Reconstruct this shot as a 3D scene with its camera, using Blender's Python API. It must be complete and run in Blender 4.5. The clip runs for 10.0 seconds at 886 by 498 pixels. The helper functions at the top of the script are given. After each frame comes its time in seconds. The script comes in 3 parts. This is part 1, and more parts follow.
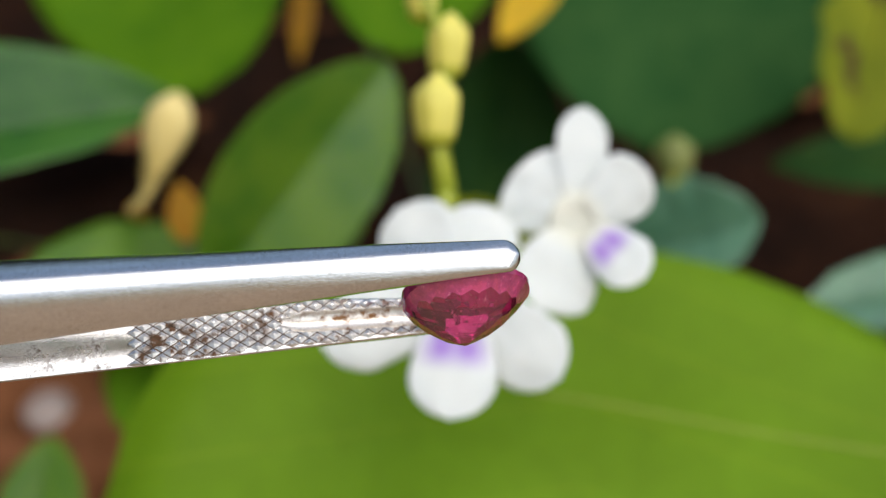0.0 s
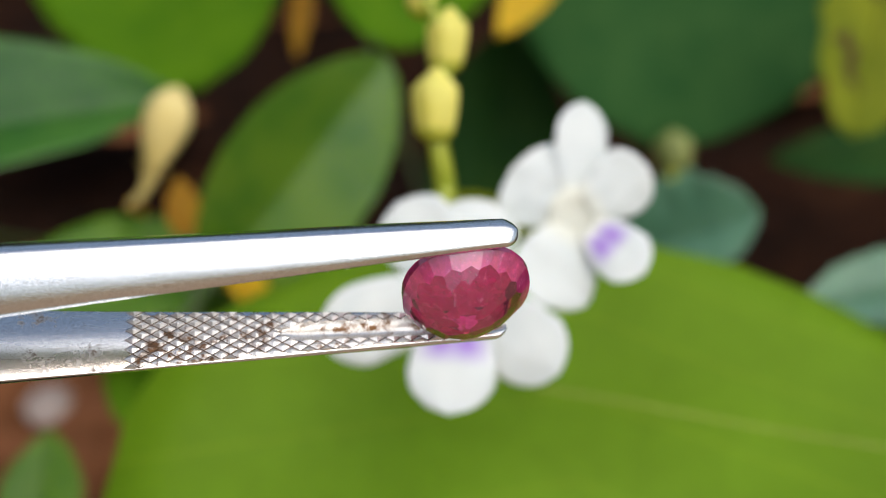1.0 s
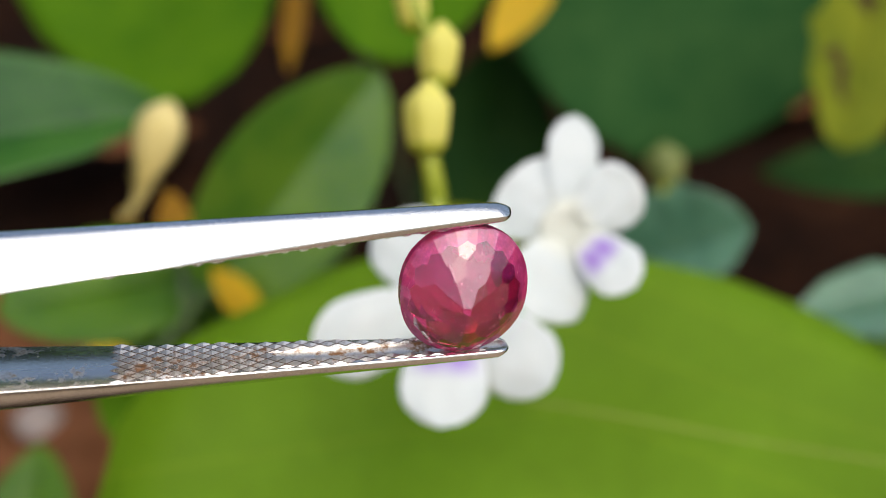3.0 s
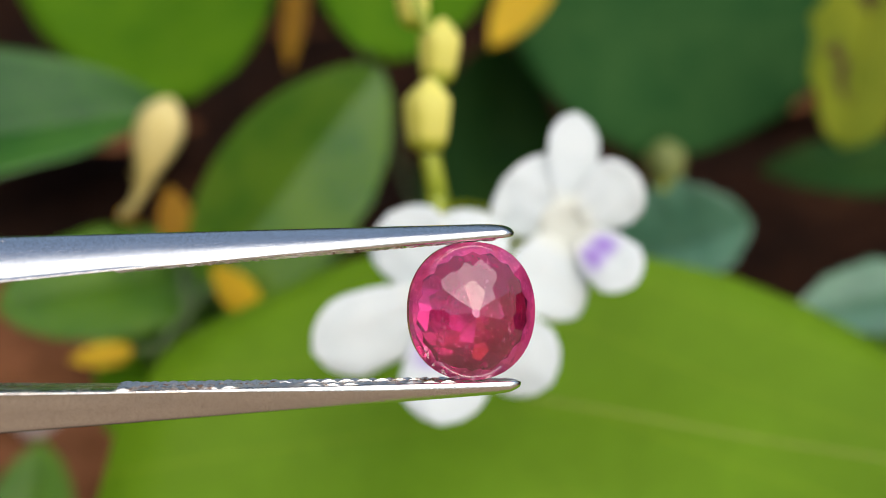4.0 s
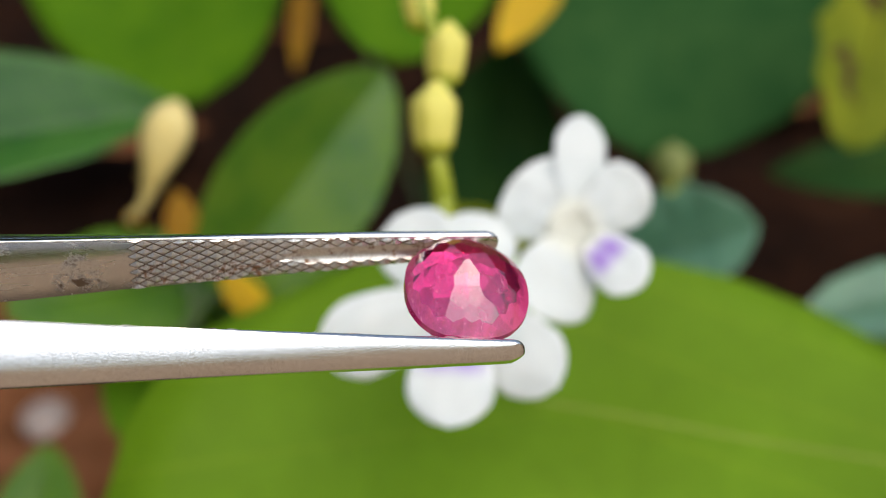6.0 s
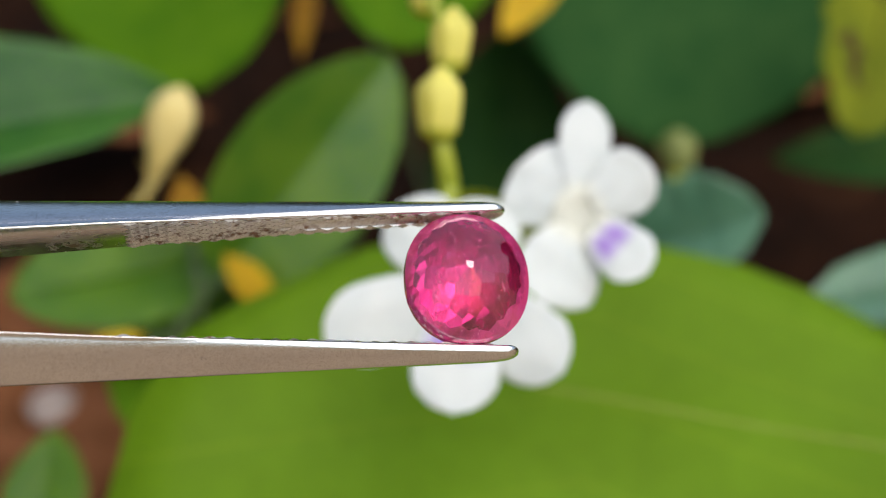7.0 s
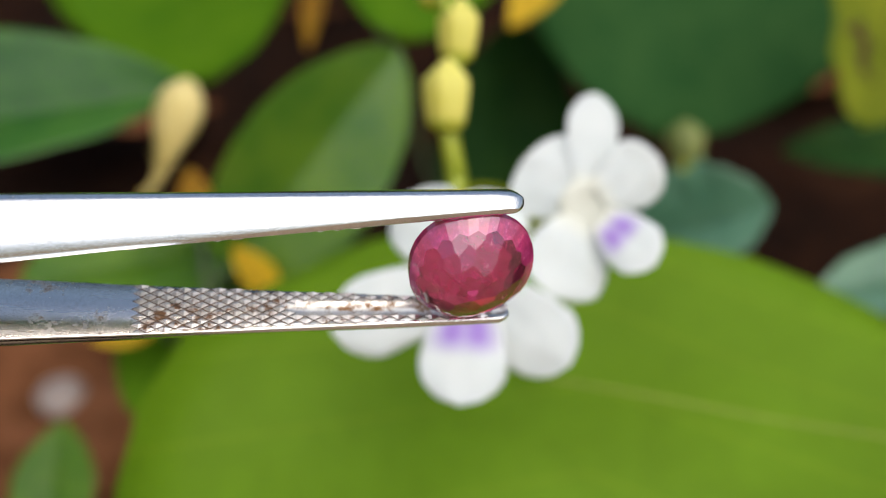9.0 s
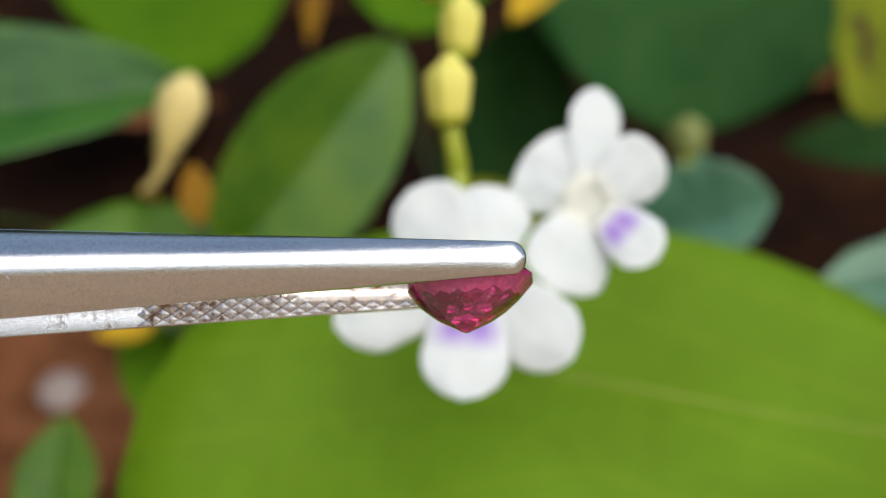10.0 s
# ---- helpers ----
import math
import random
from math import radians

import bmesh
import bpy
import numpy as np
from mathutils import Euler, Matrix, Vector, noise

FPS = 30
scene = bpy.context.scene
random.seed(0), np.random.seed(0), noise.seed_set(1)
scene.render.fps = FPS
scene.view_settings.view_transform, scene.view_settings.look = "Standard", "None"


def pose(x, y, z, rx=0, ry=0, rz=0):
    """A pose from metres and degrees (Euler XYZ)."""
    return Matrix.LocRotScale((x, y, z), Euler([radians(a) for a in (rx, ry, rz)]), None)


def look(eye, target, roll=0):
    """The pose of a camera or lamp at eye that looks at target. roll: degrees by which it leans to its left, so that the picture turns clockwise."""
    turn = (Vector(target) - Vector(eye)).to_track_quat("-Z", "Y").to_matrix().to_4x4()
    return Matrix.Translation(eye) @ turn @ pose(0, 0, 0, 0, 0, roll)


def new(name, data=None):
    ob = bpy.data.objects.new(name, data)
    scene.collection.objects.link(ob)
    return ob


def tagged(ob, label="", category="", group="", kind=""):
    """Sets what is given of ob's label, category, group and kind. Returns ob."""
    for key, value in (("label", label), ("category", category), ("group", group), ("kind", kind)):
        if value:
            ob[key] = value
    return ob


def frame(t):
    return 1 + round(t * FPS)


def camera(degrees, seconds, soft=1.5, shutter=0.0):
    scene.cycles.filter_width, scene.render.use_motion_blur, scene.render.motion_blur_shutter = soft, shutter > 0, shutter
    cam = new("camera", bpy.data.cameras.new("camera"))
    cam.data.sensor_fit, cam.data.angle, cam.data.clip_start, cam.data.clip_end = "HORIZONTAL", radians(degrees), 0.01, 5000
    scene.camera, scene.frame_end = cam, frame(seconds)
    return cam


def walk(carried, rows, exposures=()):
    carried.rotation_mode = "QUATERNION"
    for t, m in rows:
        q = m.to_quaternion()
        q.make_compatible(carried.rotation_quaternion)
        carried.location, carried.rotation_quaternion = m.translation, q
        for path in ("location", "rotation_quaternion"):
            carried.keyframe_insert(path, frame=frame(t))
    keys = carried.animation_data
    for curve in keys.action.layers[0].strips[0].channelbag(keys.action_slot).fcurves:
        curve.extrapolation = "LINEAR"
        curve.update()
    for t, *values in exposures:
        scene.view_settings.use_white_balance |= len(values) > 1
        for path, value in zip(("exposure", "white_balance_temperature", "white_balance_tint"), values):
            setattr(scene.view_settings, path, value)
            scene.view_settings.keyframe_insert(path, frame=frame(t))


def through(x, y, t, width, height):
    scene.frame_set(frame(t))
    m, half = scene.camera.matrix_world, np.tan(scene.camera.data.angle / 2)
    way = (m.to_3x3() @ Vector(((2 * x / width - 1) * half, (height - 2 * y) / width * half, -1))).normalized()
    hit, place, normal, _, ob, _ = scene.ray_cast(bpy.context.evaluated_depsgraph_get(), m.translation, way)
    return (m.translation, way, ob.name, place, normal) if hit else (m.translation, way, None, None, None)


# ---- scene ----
# A macro shot in a garden: steel tweezers turn a pink-red oval gemstone before flowering plants.

# camera
cam = camera(40.6, 10.0, soft=0.6)
cam.data.dof.use_dof = True
cam.data.dof.focus_distance = 0.0560
cam.data.dof.aperture_fstop = 31.0
cam.data.dof.aperture_blades = 0
walk(cam, [
    (0, pose(0.0000, 0.0000, 0.1600, 60.000, -0.000, 0.000)),
    (0.5, pose(0.0000, 0.0000, 0.1600, 59.801, -0.025, -0.046)),
    (1, pose(0.0000, 0.0000, 0.1600, 59.754, -0.009, -0.047)),
    (1.5, pose(0.0000, 0.0000, 0.1600, 59.878, -0.069, -0.154)),
    (2, pose(0.0000, 0.0000, 0.1600, 60.277, -0.120, -0.218)),
    (2.5, pose(0.0000, 0.0000, 0.1600, 60.403, -0.215, -0.385)),
    (4, pose(0.0000, 0.0000, 0.1600, 60.247, -0.200, -0.367)),
    (4.5, pose(0.0000, 0.0000, 0.1600, 60.151, -0.097, -0.183)),
    (5, pose(0.0000, 0.0000, 0.1600, 60.454, -0.056, -0.109)),
    (6.5, pose(0.0000, 0.0000, 0.1600, 60.191, -0.024, -0.055)),
    (7, pose(0.0000, 0.0000, 0.1600, 59.733, 0.070, 0.113)),
    (7.5, pose(0.0000, 0.0000, 0.1600, 59.599, 0.026, 0.031)),
    (8, pose(0.0000, 0.0000, 0.1600, 59.671, 0.002, -0.009)),
    (8.5, pose(0.0000, 0.0000, 0.1600, 59.687, 0.214, 0.351)),
    (9, pose(0.0000, 0.0000, 0.1600, 59.340, 0.250, 0.414)),
    (9.5, pose(0.0000, 0.0000, 0.1600, 59.048, 0.259, 0.441)),
    (10, pose(0.0000, 0.0000, 0.1600, 59.083, 0.298, 0.494)),
], exposures=[(0, 0.0), (10, 0.0)])

# world: bright, hazy daylight from above and behind the camera
world = bpy.data.worlds.new("sky")
scene.world = world
world.use_nodes = True
wn, wl = world.node_tree.nodes, world.node_tree.links
sky = wn.new("ShaderNodeTexSky")
sky.sky_type = 'NISHITA'
sky.sun_disc = False
sky.sun_elevation = radians(62)
sky.sun_rotation = radians(150)
sky.air_density, sky.dust_density, sky.ozone_density = 1.4, 5.5, 2.5
wn["Background"].inputs["Strength"].default_value = 0.15
wl.new(sky.outputs["Color"], wn["Background"].inputs["Color"])
sun = new("sun", bpy.data.lights.new("sun", 'SUN'))
sun.data.energy, sun.data.angle, sun.data.color = 1.95, radians(90), (1.0, 0.985, 0.975)
sun.matrix_world = look((0.24, -0.40, 0.885), (0, 0, 0))


# ---- materials ----
def nodes(name):
    m = bpy.data.materials.new(name)
    m.use_nodes = True
    t = m.node_tree
    b = t.nodes["Principled BSDF"]
    return m, t.nodes, t.links, b


def noise_tex(n, l, scale, detail=4.0, coord="Object", stretch=None, rough=0.55):
    tc = n.new("ShaderNodeTexCoord")
    x = n.new("ShaderNodeTexNoise")
    x.inputs["Scale"].default_value, x.inputs["Detail"].default_value = scale, detail
    x.inputs["Roughness"].default_value = rough
    if stretch:
        mp = n.new("ShaderNodeMapping")
        mp.inputs["Scale"].default_value = stretch
        l.new(tc.outputs[coord], mp.inputs["Vector"])
        l.new(mp.outputs["Vector"], x.inputs["Vector"])
    else:
        l.new(tc.outputs[coord], x.inputs["Vector"])
    return x


def ramp(n, l, source, stops):
    r = n.new("ShaderNodeValToRGB")
    while len(r.color_ramp.elements) < len(stops):
        r.color_ramp.elements.new(0.5)
    for e, (p, c) in zip(r.color_ramp.elements, stops):
        e.position = p
        e.color = (*c, 1) if len(c) == 3 else c
    l.new(source, r.inputs["Fac"])
    return r


def mix(n, l, fac, a, b, blend='MIX'):
    m = n.new("ShaderNodeMix")
    m.data_type, m.blend_type = 'RGBA', blend
    for value, socket in ((fac, m.inputs[0]), (a, m.inputs[6]), (b, m.inputs[7])):
        if isinstance(value, bpy.types.NodeSocket):
            l.new(value, socket)
        else:
            socket.default_value = value if isinstance(value, (int, float)) else (*value, 1)
    return m.outputs[2]


def bump(n, l, b, height, strength, distance):
    u = n.new("ShaderNodeBump")
    u.inputs["Strength"].default_value, u.inputs["Distance"].default_value = strength, distance
    l.new(height, u.inputs["Height"])
    l.new(u.outputs["Normal"], b.inputs["Normal"])


def leaf_material(name, dark, light, rib, gloss=0.42, through=0.35, spots=None, shine=0.3, wax=0.0, patch=95):
    m, n, l, b = nodes(name)
    big = noise_tex(n, l, patch, 3)
    fine = noise_tex(n, l, 420, 5)
    c = ramp(n, l, big.outputs["Fac"], [(0.32, dark), (0.68, light)]).outputs["Color"]
    c = mix(n, l, 0.22, c, ramp(n, l, fine.outputs["Fac"], [(0.3, dark), (0.7, light)]).outputs["Color"])
    # side veins, slanting from the midrib towards the tip
    tc = n.new("ShaderNodeTexCoord")
    sep = n.new("ShaderNodeSeparateXYZ")
    l.new(tc.outputs["UV"], sep.inputs[0])
    ab = n.new("ShaderNodeMath"); ab.operation = 'ABSOLUTE'
    l.new(sep.outputs["Y"], ab.inputs[0])
    sl = n.new("ShaderNodeMath"); sl.operation = 'MULTIPLY_ADD'
    l.new(ab.outputs[0], sl.inputs[0]); sl.inputs[1].default_value = -0.20
    l.new(sep.outputs["X"], sl.inputs[2])
    fr = n.new("ShaderNodeMath"); fr.operation = 'MULTIPLY'
    l.new(sl.outputs[0], fr.inputs[0]); fr.inputs[1].default_value = 7.0
    pp = n.new("ShaderNodeMath"); pp.operation = 'PINGPONG'
    l.new(fr.outputs[0], pp.inputs[0]); pp.inputs[1].default_value = 0.5
    vein = ramp(n, l, pp.outputs[0], [(0.0, (1, 1, 1)), (0.035, (0, 0, 0))])
    c = mix(n, l, mix(n, l, 1.0, vein.outputs["Color"], (0.3, 0.3, 0.3), 'MULTIPLY'), c, rib)
    if spots:
        s = noise_tex(n, l, 130, 3)
        c = mix(n, l, ramp(n, l, s.outputs["Fac"], [(0.60, (0, 0, 0)), (0.66, (1, 1, 1))]).outputs["Color"], c, spots)
    l.new(c, b.inputs["Base Color"])
    b.inputs["Roughness"].default_value = gloss
    b.inputs["Specular IOR Level"].default_value = shine
    b.inputs["Coat Weight"].default_value, b.inputs["Coat Roughness"].default_value = wax, 0.22
    b.inputs["Coat IOR"].default_value = 1.6
    bump(n, l, b, fine.outputs["Fac"], 0.25, 0.0006)
    tr = n.new("ShaderNodeBsdfTranslucent")
    l.new(mix(n, l, 1.0, c, (1.5, 1.6, 0.5), 'MULTIPLY'), tr.inputs["Color"])
    ms = n.new("ShaderNodeMixShader")
    ms.inputs[0].default_value = through
    l.new(b.outputs[0], ms.inputs[1]); l.new(tr.outputs[0], ms.inputs[2])
    l.new(ms.outputs[0], n["Material Output"].inputs["Surface"])
    return m


LEAF_BRIGHT = leaf_material("leaf_bright_green", (0.106, 0.205, 0.002), (0.160, 0.300, 0.008), (0.27, 0.37, 0.02), 0.55, shine=0.15, patch=45)
LEAF_LIGHT = leaf_material("leaf_light_green", (0.048, 0.138, 0.003), (0.092, 0.205, 0.006), (0.10, 0.20, 0.015), 0.65, 0.3, shine=0.05)
LEAF_MID = leaf_material("leaf_green", (0.04, 0.13, 0.004), (0.11, 0.23, 0.007), (0.08, 0.19, 0.02), 0.38, shine=0.32)
LEAF_GLOSSY = leaf_material("leaf_glossy_green", (0.030, 0.125, 0.003), (0.125, 0.235, 0.010), (0.08, 0.19, 0.02), 0.38, 0.3, shine=0.5, wax=0.3)
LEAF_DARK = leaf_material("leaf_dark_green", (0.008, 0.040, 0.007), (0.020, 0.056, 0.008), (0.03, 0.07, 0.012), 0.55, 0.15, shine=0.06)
LEAF_TEAL = leaf_material("leaf_deep_green", (0.010, 0.075, 0.009), (0.058, 0.165, 0.020), (0.05, 0.15, 0.03), 0.36, 0.25, shine=0.3, wax=0.15)
# darker green for a background leaf, shade included in the colour
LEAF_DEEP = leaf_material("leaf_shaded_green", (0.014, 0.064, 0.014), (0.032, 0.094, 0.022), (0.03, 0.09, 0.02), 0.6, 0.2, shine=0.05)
LEAF_BLUE = leaf_material("leaf_blue_green", (0.040, 0.13, 0.070), (0.105, 0.235, 0.135), (0.06, 0.15, 0.06), 0.4, 0.25, shine=0.42, wax=0.35)
# colour of the added hedge, chosen for the dark band it reflects in steel
LEAF_UNSEEN_HEDGE = leaf_material("leaf_unseen_hedge", (0.016, 0.026, 0.020), (0.034, 0.050, 0.042), (0.03, 0.05, 0.04), 0.6, 0.1, shine=0.1)
LEAF_YELLOW = leaf_material("leaf_yellow_green", (0.12, 0.16, 0.006), (0.22, 0.25, 0.012), (0.24, 0.26, 0.03), 0.6, 0.35, (0.06, 0.025, 0.015), 0.1)
LEAF_ORANGE = leaf_material("leaf_withered", (0.34, 0.16, 0.006), (0.52, 0.29, 0.010), (0.5, 0.3, 0.03), 0.6, 0.35)
LEAF_GOLD = leaf_material("leaf_golden", (0.50, 0.33, 0.006), (0.66, 0.46, 0.012), (0.6, 0.4, 0.03), 0.6, 0.35)


def plain(name, dark, light, scale, rough, relief=0.2, through=0.0):
    m, n, l, b = nodes(name)
    x = noise_tex(n, l, scale, 5)
    c = ramp(n, l, x.outputs["Fac"], [(0.3, dark), (0.7, light)]).outputs["Color"]
    l.new(c, b.inputs["Base Color"])
    b.inputs["Roughness"].default_value = rough
    bump(n, l, b, x.outputs["Fac"], relief, 0.3 / scale)
    if through:
        tr = n.new("ShaderNodeBsdfTranslucent")
        l.new(c, tr.inputs["Color"])
        ms = n.new("ShaderNodeMixShader")
        ms.inputs[0].default_value = through
        l.new(b.outputs[0], ms.inputs[1]); l.new(tr.outputs[0], ms.inputs[2])
        l.new(ms.outputs[0], n["Material Output"].inputs["Surface"])
    return m


VEIN = plain("leaf_vein_pale", (0.22, 0.29, 0.02), (0.30, 0.35, 0.05), 300, 0.55)
STEM = plain("stem_green", (0.21, 0.26, 0.01), (0.32, 0.35, 0.025), 300, 0.5)
STEM_DARK = plain("stem_dark_green", (0.025, 0.05, 0.010), (0.06, 0.10, 0.02), 300, 0.6)
BUD_PALE = plain("bud_pale_green", (0.09, 0.12, 0.02), (0.19, 0.21, 0.05), 250, 0.6)
BUD = plain("bud_yellow", (0.64, 0.58, 0.08), (0.80, 0.74, 0.18), 250, 0.55, 0.2, 0.25)
SEPAL = plain("sepal_green", (0.36, 0.38, 0.02), (0.52, 0.50, 0.05), 250, 0.5, 0.2, 0.25)
BUD_DRY = plain("bud_dry", (0.50, 0.38, 0.09), (0.72, 0.60, 0.24), 160, 0.7, 0.3, 0.2)
PEBBLE = plain("pebble_grey", (0.20, 0.15, 0.12), (0.40, 0.33, 0.29), 150, 0.8)
LITTER = plain("dead_leaf", (0.085, 0.032, 0.010), (0.23, 0.090, 0.038), 90, 0.97, 0.5, 0.1)
LITTER.node_tree.nodes["Principled BSDF"].inputs["Specular IOR Level"].default_value = 0.08


def petal_material(name, purple=False):
    m, n, l, b = nodes(name)
    x = noise_tex(n, l, 260, 4)
    c = ramp(n, l, x.outputs["Fac"], [(0.25, (0.66, 0.71, 0.70)), (0.75, (0.76, 0.79, 0.77))]).outputs["Color"]
    tc = n.new("ShaderNodeTexCoord")
    sep = n.new("ShaderNodeSeparateXYZ")
    l.new(tc.outputs["UV"], sep.inputs[0])
    throat = ramp(n, l, sep.outputs["X"], [(0.0, (0.8, 0.8, 0.8)), (0.25, (0, 0, 0))])
    c = mix(n, l, throat.outputs["Color"], c, (0.80, 0.80, 0.68))
    if purple:
        ab = n.new("ShaderNodeMath"); ab.operation = 'ABSOLUTE'
        l.new(sep.outputs["Y"], ab.inputs[0])
        along = ramp(n, l, sep.outputs["X"], [(0.08, (0, 0, 0)), (0.24, (1, 1, 1)), (0.40, (1, 1, 1)), (0.56, (0, 0, 0))])
        across = ramp(n, l, ab.outputs[0], [(0.0, (0.68, 0.68, 0.68)), (0.28, (0.95, 0.95, 0.95)), (0.45, (0.9, 0.9, 0.9)), (0.95, (0, 0, 0))])
        f = mix(n, l, 1.0, along.outputs["Color"], across.outputs["Color"], 'MULTIPLY')
        c = mix(n, l, f, c, (0.36, 0.20, 0.64))
    l.new(c, b.inputs["Base Color"])
    b.inputs["Roughness"].default_value = 0.6
    bump(n, l, b, x.outputs["Fac"], 0.15, 0.0005)
    tr = n.new("ShaderNodeBsdfTranslucent")
    l.new(c, tr.inputs["Color"])
    ms = n.new("ShaderNodeMixShader")
    ms.inputs[0].default_value = 0.3
    l.new(b.outputs[0], ms.inputs[1]); l.new(tr.outputs[0], ms.inputs[2])
    l.new(ms.outputs[0], n["Material Output"].inputs["Surface"])
    return m


PETAL = petal_material("petal_white")
PETAL_PURPLE = petal_material("petal_white_purple", True)


def soil_material():
    m, n, l, b = nodes("soil")
    a = noise_tex(n, l, 18, 6)
    f = noise_tex(n, l, 190, 8)
    # near-black browns hold the shade that the plants would cast on the soil
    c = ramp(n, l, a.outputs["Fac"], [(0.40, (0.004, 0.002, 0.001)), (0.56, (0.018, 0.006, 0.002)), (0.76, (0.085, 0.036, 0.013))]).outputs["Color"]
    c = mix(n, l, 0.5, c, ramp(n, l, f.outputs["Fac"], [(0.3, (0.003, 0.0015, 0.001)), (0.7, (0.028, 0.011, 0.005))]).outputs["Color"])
    # pale sandy earth of the path before the bed
    tc = n.new("ShaderNodeTexCoord")
    sep = n.new("ShaderNodeSeparateXYZ")
    l.new(tc.outputs["Object"], sep.inputs[0])
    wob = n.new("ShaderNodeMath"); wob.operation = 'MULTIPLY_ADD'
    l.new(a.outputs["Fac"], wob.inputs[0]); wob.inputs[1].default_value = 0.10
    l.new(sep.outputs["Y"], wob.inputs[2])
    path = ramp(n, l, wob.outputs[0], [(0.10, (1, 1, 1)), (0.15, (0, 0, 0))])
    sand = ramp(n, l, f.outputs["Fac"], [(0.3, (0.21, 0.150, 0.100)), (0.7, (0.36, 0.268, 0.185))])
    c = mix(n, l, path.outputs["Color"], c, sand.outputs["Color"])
    b.inputs["Specular IOR Level"].default_value = 0.06
    l.new(c, b.inputs["Base Color"])
    b.inputs["Roughness"].default_value = 0.92
    bump(n, l, b, f.outputs["Fac"], 0.8, 0.004)
    return m


SOIL = soil_material()


def steel_material(name, rough, stain, rust, grain=0.25, tone=(1.0, 1.0, 1.0)):
    m, n, l, b = nodes(name)
    brushed = noise_tex(n, l, 900, 4, stretch=(0.12, 1, 1))
    speck = noise_tex(n, l, 13000, 3)
    patch = noise_tex(n, l, 330, 5, rough=0.7)
    spots = noise_tex(n, l, 1500, 4, rough=0.7)
    c = ramp(n, l, brushed.outputs["Fac"], [(0.3, tuple(0.74 * k for k in tone)), (0.7, tuple(0.86 * k for k in tone))]).outputs["Color"]
    c = mix(n, l, 1.0, c, ramp(n, l, speck.outputs["Fac"], [(0.36, (0.80, 0.78, 0.75)), (0.52, (1, 1, 1))]).outputs["Color"], 'MULTIPLY')
    f = ramp(n, l, patch.outputs["Fac"], [(0.58 - stain, (0, 0, 0)), (0.66 - stain, (1, 1, 1))]).outputs["Color"]
    g = ramp(n, l, spots.outputs["Fac"], [(0.50, (0, 0, 0)), (0.60, (1, 1, 1))]).outputs["Color"]
    dirt = mix(n, l, 1.0, f, g, 'MULTIPLY')
    c = mix(n, l, dirt, c, rust)
    l.new(c, b.inputs["Base Color"])
    inv = ramp(n, l, dirt, [(0.0, (1, 1, 1)), (1.0, (0.25, 0.25, 0.25))])
    l.new(inv.outputs["Color"], b.inputs["Metallic"])
    r = ramp(n, l, brushed.outputs["Fac"], [(0.3, (rough * 0.8,) * 3), (0.7, (rough * 1.25,) * 3)])
    l.new(mix(n, l, dirt, r.outputs["Color"], (0.6, 0.6, 0.6)), b.inputs["Roughness"])
    bump(n, l, b, speck.outputs["Fac"], grain, 0.00006)
    return m


STEEL = steel_material("steel_brushed", 0.16, -0.07, (0.10, 0.07, 0.05), 0.18, (1.0, 0.985, 0.96))
STEEL_KNURL = steel_material("steel_knurled", 0.30, 0.10, (0.16, 0.075, 0.03), 0.15, (0.96, 0.92, 0.87))
STEEL_GROOVE = steel_material("steel_stained_channel", 0.34, 0.15, (0.22, 0.10, 0.03), 0.15, (0.96, 0.92, 0.85))
STEEL_INNER = steel_material("steel_inner_face", 0.26, 0.05, (0.13, 0.08, 0.045), 0.15, (0.92, 0.90, 0.87))


GRIME = plain("rust_grime", (0.030, 0.018, 0.010), (0.16, 0.085, 0.035), 900, 0.75, 0.3)


